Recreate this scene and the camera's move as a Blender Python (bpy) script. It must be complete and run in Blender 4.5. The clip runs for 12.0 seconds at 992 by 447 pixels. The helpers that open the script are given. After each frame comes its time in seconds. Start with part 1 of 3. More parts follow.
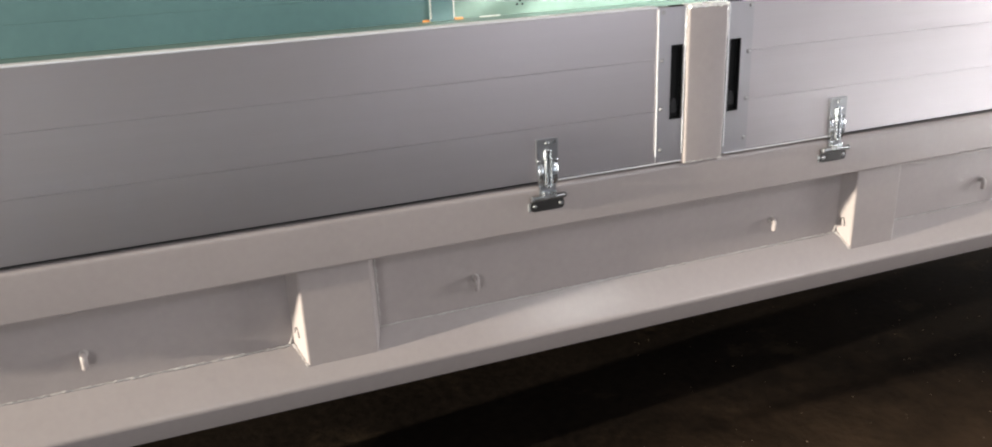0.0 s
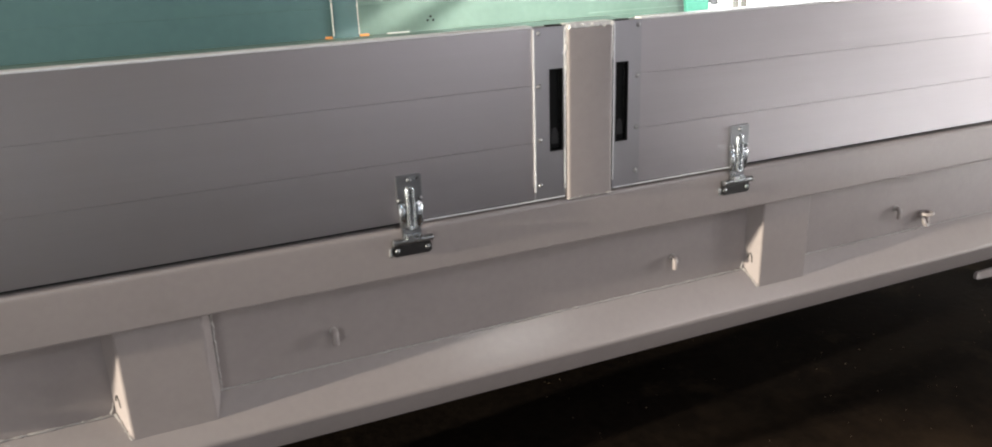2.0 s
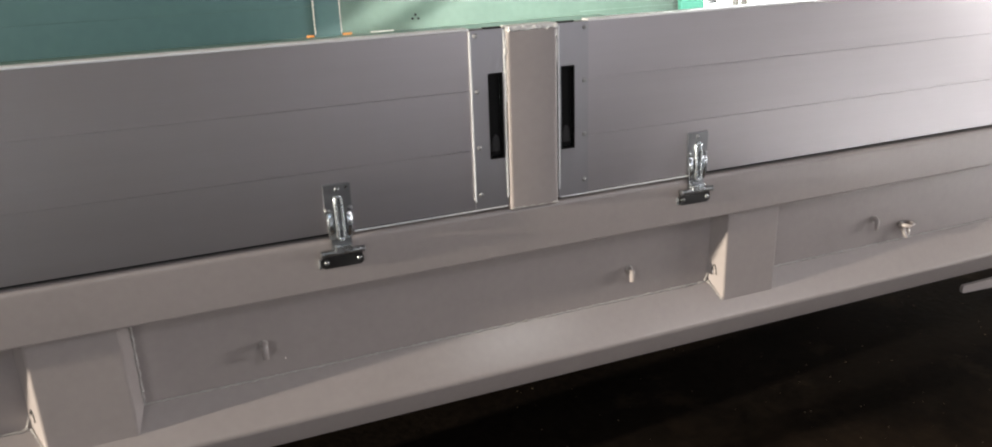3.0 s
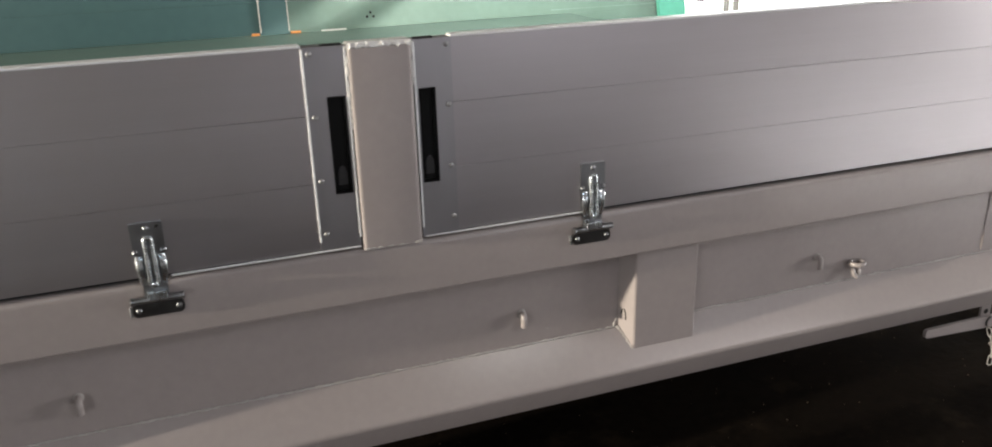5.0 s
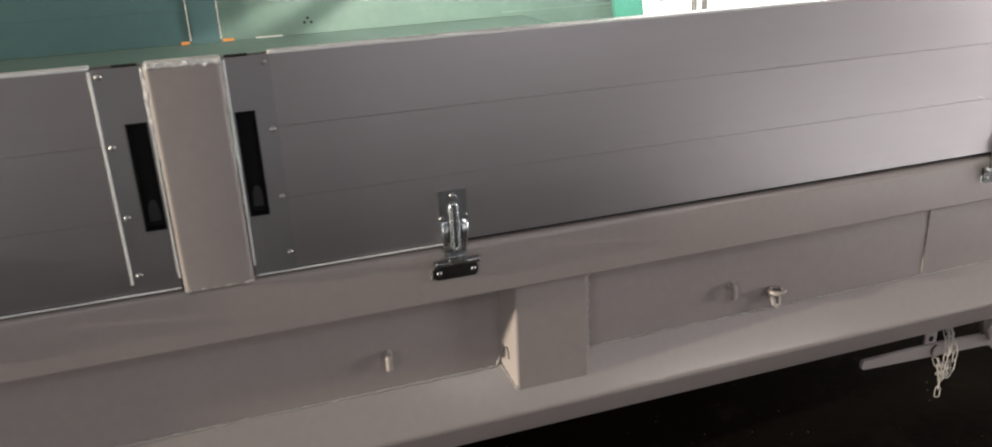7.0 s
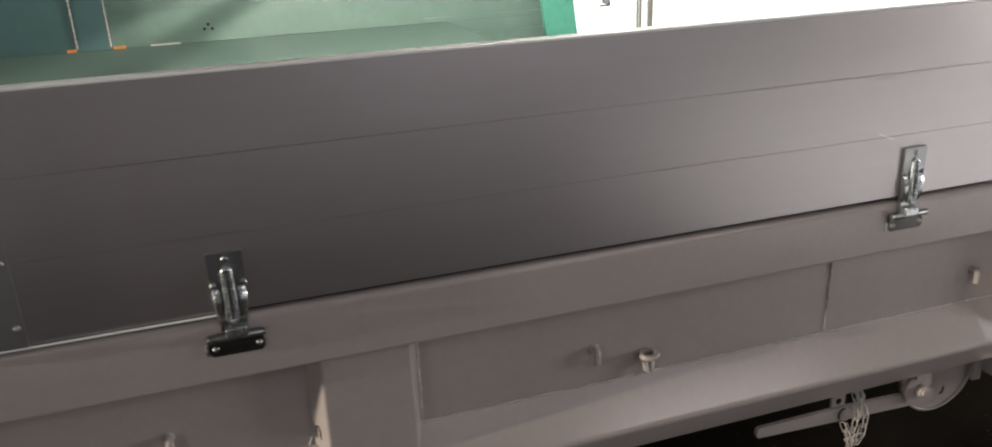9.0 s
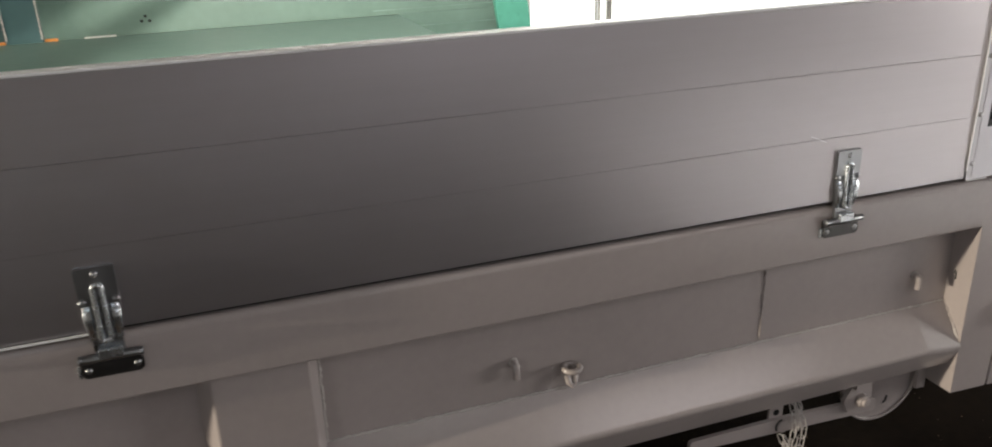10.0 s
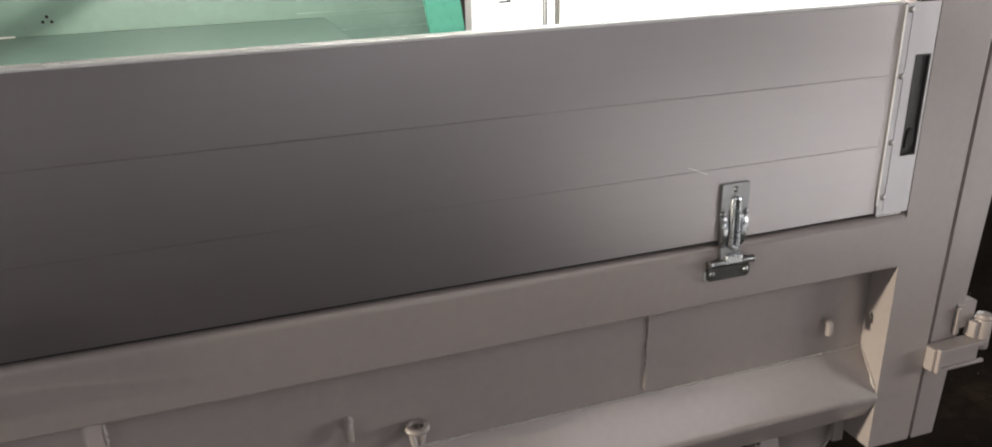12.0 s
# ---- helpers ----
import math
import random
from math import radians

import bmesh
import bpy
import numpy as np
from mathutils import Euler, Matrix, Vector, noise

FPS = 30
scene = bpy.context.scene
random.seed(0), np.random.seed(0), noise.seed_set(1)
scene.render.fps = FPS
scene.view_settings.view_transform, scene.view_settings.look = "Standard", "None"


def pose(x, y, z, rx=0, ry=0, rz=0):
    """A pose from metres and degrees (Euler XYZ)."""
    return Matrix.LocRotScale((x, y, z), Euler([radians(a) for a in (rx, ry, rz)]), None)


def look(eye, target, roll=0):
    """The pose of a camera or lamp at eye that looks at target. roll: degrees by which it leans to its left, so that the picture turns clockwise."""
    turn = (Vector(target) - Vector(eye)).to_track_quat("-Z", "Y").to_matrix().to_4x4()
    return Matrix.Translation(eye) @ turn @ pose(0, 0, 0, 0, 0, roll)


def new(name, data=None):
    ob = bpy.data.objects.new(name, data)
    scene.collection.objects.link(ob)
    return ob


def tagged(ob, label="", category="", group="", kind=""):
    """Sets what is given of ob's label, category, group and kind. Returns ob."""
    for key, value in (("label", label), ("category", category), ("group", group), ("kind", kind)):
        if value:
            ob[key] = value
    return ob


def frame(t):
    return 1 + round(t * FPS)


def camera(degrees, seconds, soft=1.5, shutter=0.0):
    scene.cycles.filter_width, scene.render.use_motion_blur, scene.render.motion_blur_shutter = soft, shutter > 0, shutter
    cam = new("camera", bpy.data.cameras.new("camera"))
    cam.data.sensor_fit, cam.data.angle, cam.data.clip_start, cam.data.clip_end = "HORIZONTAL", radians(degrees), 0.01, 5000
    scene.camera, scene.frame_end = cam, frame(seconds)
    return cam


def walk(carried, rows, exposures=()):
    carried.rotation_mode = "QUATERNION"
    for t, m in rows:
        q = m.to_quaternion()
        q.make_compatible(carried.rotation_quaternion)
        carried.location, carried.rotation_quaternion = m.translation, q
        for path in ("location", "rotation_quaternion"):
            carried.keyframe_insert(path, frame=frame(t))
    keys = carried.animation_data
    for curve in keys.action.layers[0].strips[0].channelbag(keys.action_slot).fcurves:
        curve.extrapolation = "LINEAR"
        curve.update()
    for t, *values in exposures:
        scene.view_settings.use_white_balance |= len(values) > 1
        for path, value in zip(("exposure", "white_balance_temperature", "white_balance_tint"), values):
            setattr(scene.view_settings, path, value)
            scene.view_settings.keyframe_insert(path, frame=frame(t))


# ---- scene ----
cam = camera(61.0, 12.0, 1.8, 0.5)
PATH = [
    (0, (-1.214, -1.84, 1.682), (-0.56, -0.081, 0.991), -2.6),
    (0.5, (-1.188, -1.789, 1.672), (-0.469, -0.05, 0.994), -2.8),
    (1, (-1.15, -1.725, 1.656), (-0.381, -0.003, 0.991), -2.9),
    (1.5, (-1.068, -1.69, 1.648), (-0.283, 0.028, 0.99), -2.5),
    (2, (-0.925, -1.689, 1.66), (-0.166, 0.038, 0.994), -2.0),
    (2.5, (-0.81, -1.708, 1.66), (-0.089, 0.034, 0.991), -2.0),
    (4.5, (-0.4, -1.551, 1.642), (0.287, 0.195, 0.95), -2.0),
    (5, (-0.27, -1.57, 1.668), (0.356, 0.197, 0.973), -1.7),
    (5.5, (-0.169, -1.594, 1.667), (0.425, 0.19, 0.986), -1.9),
    (6, (-0.067, -1.603, 1.663), (0.488, 0.192, 0.979), -2.1),
    (6.5, (0.007, -1.55, 1.66), (0.573, 0.236, 0.96), -2.3),
    (7, (0.109, -1.496, 1.659), (0.69, 0.286, 0.96), -2.7),
    (9, (0.539, -1.339, 1.668), (1.117, 0.438, 0.956), -2.3),
    (9.5, (0.634, -1.335, 1.666), (1.207, 0.442, 0.949), -2.1),
    (10, (0.699, -1.292, 1.659), (1.312, 0.465, 0.927), -1.9),
    (10.5, (0.782, -1.253, 1.658), (1.42, 0.493, 0.921), -2.1),
    (11, (0.886, -1.197, 1.654), (1.548, 0.538, 0.909), -2.4),
    (11.5, (0.933, -1.199, 1.652), (1.593, 0.537, 0.912), -1.6),
    (12, (1.044, -1.185, 1.641), (1.656, 0.572, 0.909), -1.3),
]
EXPOSURES = [(0.0, 0.64, 6200, 10), (1.0, 0.42, 6250, 10), (2.5, 0.10, 6280, 10), (4.5, -0.02, 6280, 10), (5.5, -0.20, 6350, 10), (7.0, -0.32, 6450, 10), (9.0, -0.68, 6500, 10), (12.0, -0.60, 6480, 10)]
walk(cam, [(t, look(eye, target, roll)) for t, eye, target, roll in PATH], EXPOSURES)

# ---- light ----
world = bpy.data.worlds.new("sky")
scene.world = world
world.use_nodes = True
wn = world.node_tree
sky = wn.nodes.new("ShaderNodeTexSky")
sky.sky_type = "NISHITA"
sky.sun_disc = False
sky.sun_elevation = radians(38)
sky.sun_rotation = radians(200)
wn.nodes["Background"].inputs["Strength"].default_value = 0.05
wn.links.new(sky.outputs["Color"], wn.nodes["Background"].inputs["Color"])


def area_lamp(name, eye, target, sx, sy, watts, color):
    data = bpy.data.lights.new(name, "AREA")
    data.shape, data.size, data.size_y, data.energy, data.color = "RECTANGLE", sx, sy, watts, color
    ob = new(name, data)
    ob.matrix_world = look(eye, target)
    return ob


# window daylight beyond the truck, hall doors, east and west windows, overhead lights, added fills
area_lamp("window_daylight", (3.95, 2.50, 1.95), (3.95, 0.0, 1.75), 3.2, 1.6, 25, (1.0, 0.99, 0.95))
area_lamp("east_door_daylight", (7.35, -4.45, 1.4), (0.0, -4.45, 1.4), 1.5, 2.0, 5, (1.0, 0.96, 0.88))
area_lamp("east_window_light", (7.35, -1.9, 1.35), (0.0, -1.2, 0.95), 1.4, 1.2, 215, (1.0, 0.96, 0.91))
area_lamp("south_door_daylight", (4.0, -8.85, 1.9), (4.0, 0.0, 1.9), 3.0, 2.0, 42, (0.94, 0.93, 0.98))
# No door is known here; added frontal fill for the rail and web.
area_lamp("southwest_fill", (-9.0, -8.85, 1.4), (0.0, 0.0, 0.9), 2.6, 2.0, 220, (1.0, 0.96, 0.93))
area_lamp("west_window_light", (-13.6, -0.60, 2.55), (1.0, 0.0, 0.9), 0.16, 0.30, 3800, (1.0, 0.88, 0.70))
area_lamp("overhead_light", (5.0, -5.2, 4.90), (5.0, -5.2, 0.0), 2.6, 1.3, 115, (1.0, 0.91, 0.91))
# Cool fill added above the southern floor reflector; no lamp is known there.
area_lamp("overhead_light", (-1.5, -6.2, 4.90), (-1.5, -6.2, 0.0), 1.6, 0.8, 38, (0.74, 0.88, 1.0))
# Narrow added fills that light only the pale floor reflectors.
area_lamp("floor_fill", (1.2, -6.7, 4.80), (1.2, -6.7, 0.0), 0.8, 0.5, 26, (0.82, 0.88, 1.0)).data.spread = radians(48)
area_lamp("floor_fill", (-2.4, -6.2, 4.80), (-2.4, -6.2, 0.0), 0.8, 0.5, 16, (0.66, 0.84, 1.0)).data.spread = radians(48)
area_lamp("overhead_light", (2.1, -3.5, 4.90), (2.1, -3.5, 0.0), 0.9, 0.4, 16, (1.0, 0.97, 0.92))
area_lamp("floor_fill", (5.3, -3.1, 4.80), (5.3, -3.1, 0.0), 0.8, 0.5, 200, (0.92, 0.93, 0.95)).data.spread = radians(54)
# Added fill that lifts the deck and far side; no lamp is known here.
area_lamp("bed_fill", (1.75, 1.0, 2.7), (1.75, 1.35, 0.0), 0.8, 0.6, 56, (1.0, 0.97, 0.86))
# Unseen light whose bands on the far side stand in for lens flare.
flare_band_light = bpy.data.lights.new("flare_band_lamp_light", "POINT")
flare_band_light.energy, flare_band_light.color, flare_band_light.shadow_soft_size = 250, (1.0, 0.98, 0.84), 0.004
new("flare_band_lamp_light", flare_band_light).location = (0.906, 0.30, 1.7528)


# ---- materials ----
def material(name, color, rough=0.5, metal=0.0, grain=40.0, vary=0.12, bump=0.1, coat=0.0, stretch=(1, 1, 1), spots=None, rough_vary=0.12, dist=0.002, gloss=0.5):
    m = bpy.data.materials.new(name)
    m.use_nodes = True
    nt = m.node_tree
    b = nt.nodes["Principled BSDF"]
    b.inputs["Metallic"].default_value = metal
    b.inputs["Specular IOR Level"].default_value = gloss
    b.inputs["Coat Weight"].default_value = coat
    b.inputs["Coat Roughness"].default_value = 0.19
    tc = nt.nodes.new("ShaderNodeTexCoord")
    mp = nt.nodes.new("ShaderNodeMapping")
    mp.inputs["Scale"].default_value = stretch
    nt.links.new(tc.outputs["Object"], mp.inputs["Vector"])
    fine = nt.nodes.new("ShaderNodeTexNoise")
    fine.inputs["Scale"].default_value = grain
    fine.inputs["Detail"].default_value = 4.0
    broad = nt.nodes.new("ShaderNodeTexNoise")
    broad.inputs["Scale"].default_value = grain / 14.0
    broad.inputs["Detail"].default_value = 3.0
    for n in (fine, broad):
        nt.links.new(mp.outputs["Vector"], n.inputs["Vector"])
    both = nt.nodes.new("ShaderNodeMath")
    both.operation = "ADD"
    nt.links.new(fine.outputs["Fac"], both.inputs[0])
    nt.links.new(broad.outputs["Fac"], both.inputs[1])
    ramp = nt.nodes.new("ShaderNodeMapRange")
    ramp.inputs["From Min"].default_value = 0.6
    ramp.inputs["From Max"].default_value = 1.4
    nt.links.new(both.outputs[0], ramp.inputs["Value"])
    mix = nt.nodes.new("ShaderNodeMix")
    mix.data_type = "RGBA"
    mix.inputs["A"].default_value = (*[c * (1 - vary) for c in color], 1)
    mix.inputs["B"].default_value = (*[min(1.0, c * (1 + vary)) for c in color], 1)
    nt.links.new(ramp.outputs["Result"], mix.inputs["Factor"])
    out = mix.outputs["Result"]
    if spots:
        tint, size, amount = spots
        sp = nt.nodes.new("ShaderNodeTexNoise")
        sp.inputs["Scale"].default_value = size
        sp.inputs["Detail"].default_value = 6.0
        sp.inputs["Roughness"].default_value = 0.7
        nt.links.new(tc.outputs["Object"], sp.inputs["Vector"])
        cut = nt.nodes.new("ShaderNodeMapRange")
        cut.inputs["From Min"].default_value = 0.56
        cut.inputs["From Max"].default_value = 0.72
        cut.inputs["To Max"].default_value = amount
        nt.links.new(sp.outputs["Fac"], cut.inputs["Value"])
        over = nt.nodes.new("ShaderNodeMix")
        over.data_type = "RGBA"
        over.inputs["B"].default_value = (*tint, 1)
        nt.links.new(out, over.inputs["A"])
        nt.links.new(cut.outputs["Result"], over.inputs["Factor"])
        out = over.outputs["Result"]
    nt.links.new(out, b.inputs["Base Color"])
    rr = nt.nodes.new("ShaderNodeMapRange")
    rr.inputs["From Min"].default_value = 0.6
    rr.inputs["From Max"].default_value = 1.4
    rr.inputs["To Min"].default_value = max(0.02, rough * (1 - rough_vary))
    rr.inputs["To Max"].default_value = min(1.0, rough * (1 + rough_vary))
    nt.links.new(both.outputs[0], rr.inputs["Value"])
    nt.links.new(rr.outputs["Result"], b.inputs["Roughness"])
    if bump:
        bp = nt.nodes.new("ShaderNodeBump")
        bp.inputs["Strength"].default_value = bump
        bp.inputs["Distance"].default_value = dist
        nt.links.new(both.outputs[0], bp.inputs["Height"])
        nt.links.new(bp.outputs["Normal"], b.inputs["Normal"])
    return m


def glow(name, color, strength):
    m = bpy.data.materials.new(name)
    m.use_nodes = True
    b = m.node_tree.nodes["Principled BSDF"]
    b.inputs["Base Color"].default_value = (*color, 1)
    b.inputs["Emission Color"].default_value = (*color, 1)
    b.inputs["Emission Strength"].default_value = strength
    return m


def clear_glass():
    m = bpy.data.materials.new("glass")
    m.use_nodes = True
    b = m.node_tree.nodes["Principled BSDF"]
    b.inputs["Base Color"].default_value = (0.96, 0.98, 0.97, 1)
    b.inputs["Roughness"].default_value = 0.03
    b.inputs["Transmission Weight"].default_value = 1.0
    b.inputs["IOR"].default_value = 1.1
    return m


PAINT = material("grey_paint", (0.370, 0.328, 0.318), 0.36, 0.0, 55, 0.05, 0.08, 0.6, spots=((0.30, 0.27, 0.255), 9.0, 0.25))
WELD = material("painted_weld", (0.47, 0.445, 0.43), 0.35, 0.0, 160, 0.12, 0.4, 0.2)
ALU = material("silver_aluminium", (0.525, 0.498, 0.518), 0.345, 0.95, 60, 0.025, 0.02, 0.0, (0.15, 1, 14), rough_vary=0.03, dist=0.0003)
PROFILE = material("aluminium_profile", (0.46, 0.450, 0.475), 0.35, 0.92, 40, 0.04, 0.05, 0.0, (1, 1, 0.2), dist=0.001)
# Aluminium whitened so that edges carry their highlights in the colour.
EDGE = material("whitened_aluminium", (0.92, 0.93, 0.94), 0.3, 0.15, 60, 0.05, 0.05)
ZINC = material("zinc_plated_steel", (0.34, 0.35, 0.365), 0.33, 1.0, 60, 0.10, 0.05, rough_vary=0.3, dist=0.001)
# Same zinc, brightened for hinge pieces that catch light.
LIT_ZINC = material("lit_zinc", (0.68, 0.72, 0.76), 0.26, 0.95, 60, 0.10, 0.05, rough_vary=0.3, dist=0.001)
# Same zinc, darkened for the dark floor mirrored in the bracket.
SHADED_ZINC = material("shaded_zinc", (0.085, 0.083, 0.083), 0.34, 0.9, 60, 0.12, 0.08, rough_vary=0.3, dist=0.001)
RIVET = material("aluminium_rivet", (0.42, 0.415, 0.42), 0.35, 0.75, 90, 0.08, 0.1)
# Lighter copy of the weld paint; light on the pillar is in the colour.
LIT_WELD = material("lit_weld", (0.86, 0.85, 0.83), 0.35, 0.0, 160, 0.12, 0.4, 0.3)
BLACK = material("black_plastic", (0.008, 0.008, 0.0085), 0.5, 0.0, 120, 0.2, 0.1, gloss=0.2)
PADDLE = material("grey_plastic", (0.045, 0.044, 0.046), 0.5, 0.0, 120, 0.2, 0.1, gloss=0.3)
RUBBER = material("dark_rubber", (0.02, 0.02, 0.02), 0.7, 0.0, 120, 0.2, 0.1)
TEAL = material("teal_paint", (0.064, 0.126, 0.134), 0.42, 0.0, 25, 0.08, 0.12, 0.15, spots=((0.07, 0.142, 0.138), 5.0, 0.4))
PALE = material("pale_teal", (0.21, 0.30, 0.26), 0.5, 0.0, 40, 0.25, 0.1)
# Teal paint paled so that glare and flare are in the colour.
HAZED_TEAL = material("hazed_teal_paint", (0.140, 0.212, 0.184), 0.45, 0.0, 25, 0.10, 0.12, 0.1, spots=((0.11, 0.18, 0.16), 4.0, 0.5))
GREEN = material("green_paint", (0.075, 0.29, 0.22), 0.5, 0.0, 25, 0.10, 0.12, spots=((0.02, 0.13, 0.10), 12.0, 0.5))
# Base kept near black: the shade under the truck is in this colour.
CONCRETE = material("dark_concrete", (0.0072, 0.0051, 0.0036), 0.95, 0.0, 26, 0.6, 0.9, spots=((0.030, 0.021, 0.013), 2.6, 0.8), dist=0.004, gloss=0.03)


def lit_floor_patch(m, middle, reach, tint):
    """A ragged brown patch on a concrete floor, painted lighter where light falls round one spot."""
    nt = m.node_tree
    b = nt.nodes["Principled BSDF"]
    base = b.inputs["Base Color"].links[0].from_socket
    tc = nt.nodes.new("ShaderNodeTexCoord")
    mp = nt.nodes.new("ShaderNodeMapping")
    mp.inputs["Location"].default_value = (-middle[0] / reach[0], -middle[1] / reach[1], 0)
    mp.inputs["Scale"].default_value = (1 / reach[0], 1 / reach[1], 1)
    nt.links.new(tc.outputs["Object"], mp.inputs["Vector"])
    far = nt.nodes.new("ShaderNodeVectorMath")
    far.operation = "LENGTH"
    nt.links.new(mp.outputs["Vector"], far.inputs[0])
    noise = nt.nodes.new("ShaderNodeTexNoise")
    noise.inputs["Scale"].default_value = 3.5
    noise.inputs["Detail"].default_value = 7.0
    noise.inputs["Roughness"].default_value = 0.65
    nt.links.new(tc.outputs["Object"], noise.inputs["Vector"])
    add = nt.nodes.new("ShaderNodeMath")
    add.operation = "ADD"
    nt.links.new(far.outputs["Value"], add.inputs[0])
    nt.links.new(noise.outputs["Fac"], add.inputs[1])
    cut = nt.nodes.new("ShaderNodeMapRange")
    cut.interpolation_type = "SMOOTHSTEP"
    cut.inputs["From Min"].default_value = 1.75
    cut.inputs["From Max"].default_value = 0.85
    nt.links.new(add.outputs[0], cut.inputs["Value"])
    mix = nt.nodes.new("ShaderNodeMix")
    mix.data_type = "RGBA"
    mix.inputs["B"].default_value = (*tint, 1)
    nt.links.new(base, mix.inputs["A"])
    nt.links.new(cut.outputs["Result"], mix.inputs["Factor"])
    nt.links.new(mix.outputs["Result"], b.inputs["Base Color"])


# Brown floor beside the truck, painted lighter where its shade ends.
lit_floor_patch(CONCRETE, (0.5, -0.75), (1.5, 1.0), (0.048, 0.031, 0.019))
REFLECTOR = material("reflector_grey", (0.52, 0.51, 0.49), 0.8, 0.0, 18, 0.15, 0.4, spots=((0.34, 0.31, 0.28), 1.6, 0.6), dist=0.004)
WALLS = material("hall_wall_paint", (0.06, 0.055, 0.05), 0.8, 0.0, 12, 0.08, 0.1)
ROOF = material("hall_roof_paint", (0.10, 0.10, 0.10), 0.8, 0.0, 12, 0.08, 0.1)
WHITE = material("white_paint", (0.80, 0.80, 0.78), 0.45, 0.0, 40, 0.04, 0.08)
ORANGE = material("orange_glint", (0.75, 0.30, 0.08), 0.4, 0.0, 60, 0.15, 0.1)
MULLION = material("weathered_grey_paint", (0.30, 0.28, 0.25), 0.5, 0.0, 60, 0.08, 0.1)
HANDLE = material("grey_handle", (0.18, 0.18, 0.19), 0.4, 0.3, 60, 0.08, 0.1)
STEEL_DARK = material("chassis_paint", (0.03, 0.03, 0.03), 0.6, 0.0, 40, 0.2, 0.2)
GLASS = clear_glass()
DAY = glow("bright_daylight", (1.0, 0.995, 0.97), 2.6)


# ---- builders ----
def part(name, bm, mat, parent=None, label="", smooth=False):
    bmesh.ops.recalc_face_normals(bm, faces=bm.faces)
    me = bpy.data.meshes.new(name)
    bm.to_mesh(me)
    bm.free()
    me.materials.append(mat)
    if smooth:
        for p in me.polygons:
            p.use_smooth = True
        me.set_sharp_from_angle(angle=radians(38))
    ob = new(name, me)
    if parent:
        ob.parent = parent
        ob.matrix_parent_inverse = parent.matrix_world.inverted()
    if label:
        tagged(ob, label)
    return ob


def thing(name, label, category, place=(0, 0, 0), group="", kind=""):
    ob = new(name)
    ob.empty_display_size = 0.1
    ob.location = place
    ob.matrix_world = Matrix.Translation(place)
    return tagged(ob, label, category, group, kind)


def mesh_box(bm, x0, x1, y0, y1, z0, z1, bevel=0.0, seg=2):
    m = Matrix.LocRotScale(((x0 + x1) / 2, (y0 + y1) / 2, (z0 + z1) / 2), None, (x1 - x0, y1 - y0, z1 - z0))
    r = bmesh.ops.create_cube(bm, size=1.0, matrix=m)
    if bevel:
        es = list({e for v in r["verts"] for e in v.link_edges})
        bmesh.ops.bevel(bm, geom=es, offset=bevel, segments=seg, affect="EDGES", profile=0.5)
    return bm


def box(x0, x1, y0, y1, z0, z1, bevel=0.0, seg=2):
    return mesh_box(bmesh.new(), x0, x1, y0, y1, z0, z1, bevel, seg)


def rounded(points, radii, steps=5):
    """A closed outline with rounded corners."""
    out, n = [], len(points)
    for i in range(n):
        p, a, b = (Vector(points[k % n]) for k in (i, i - 1, i + 1))
        r = radii[i] if isinstance(radii, (list, tuple)) else radii
        if r <= 0:
            out.append(p)
            continue
        u, v = (a - p).normalized(), (b - p).normalized()
        s, e = p + u * r, p + v * r
        for k in range(steps + 1):
            t = k / steps
            out.append(s * (1 - t) ** 2 + p * 2 * t * (1 - t) + e * t ** 2)
    return out


def extrude_x(outline, x0, x1, bm=None):
    """A yz outline drawn out along x."""
    bm = bm or bmesh.new()
    a = [bm.verts.new((x0, p[0], p[1])) for p in outline]
    b = [bm.verts.new((x1, p[0], p[1])) for p in outline]
    n = len(a)
    bm.faces.new(a)
    bm.faces.new(b[::-1])
    for i in range(n):
        bm.faces.new((a[i], b[i], b[(i + 1) % n], a[(i + 1) % n]))
    return bm


def extrude_y(outline, y0, y1, bm=None):
    """An xz outline drawn out along y."""
    bm = bm or bmesh.new()
    a = [bm.verts.new((p[0], y0, p[1])) for p in outline]
    b = [bm.verts.new((p[0], y1, p[1])) for p in outline]
    n = len(a)
    bm.faces.new(a)
    bm.faces.new(b[::-1])
    for i in range(n):
        bm.faces.new((a[i], b[i], b[(i + 1) % n], a[(i + 1) % n]))
    return bm


def extrude_z(outline, z0, z1, bm=None):
    """An xy outline drawn out along z."""
    bm = bm or bmesh.new()
    a = [bm.verts.new((p[0], p[1], z0)) for p in outline]
    b = [bm.verts.new((p[0], p[1], z1)) for p in outline]
    n = len(a)
    bm.faces.new(a)
    bm.faces.new(b[::-1])
    for i in range(n):
        bm.faces.new((a[i], b[i], b[(i + 1) % n], a[(i + 1) % n]))
    return bm


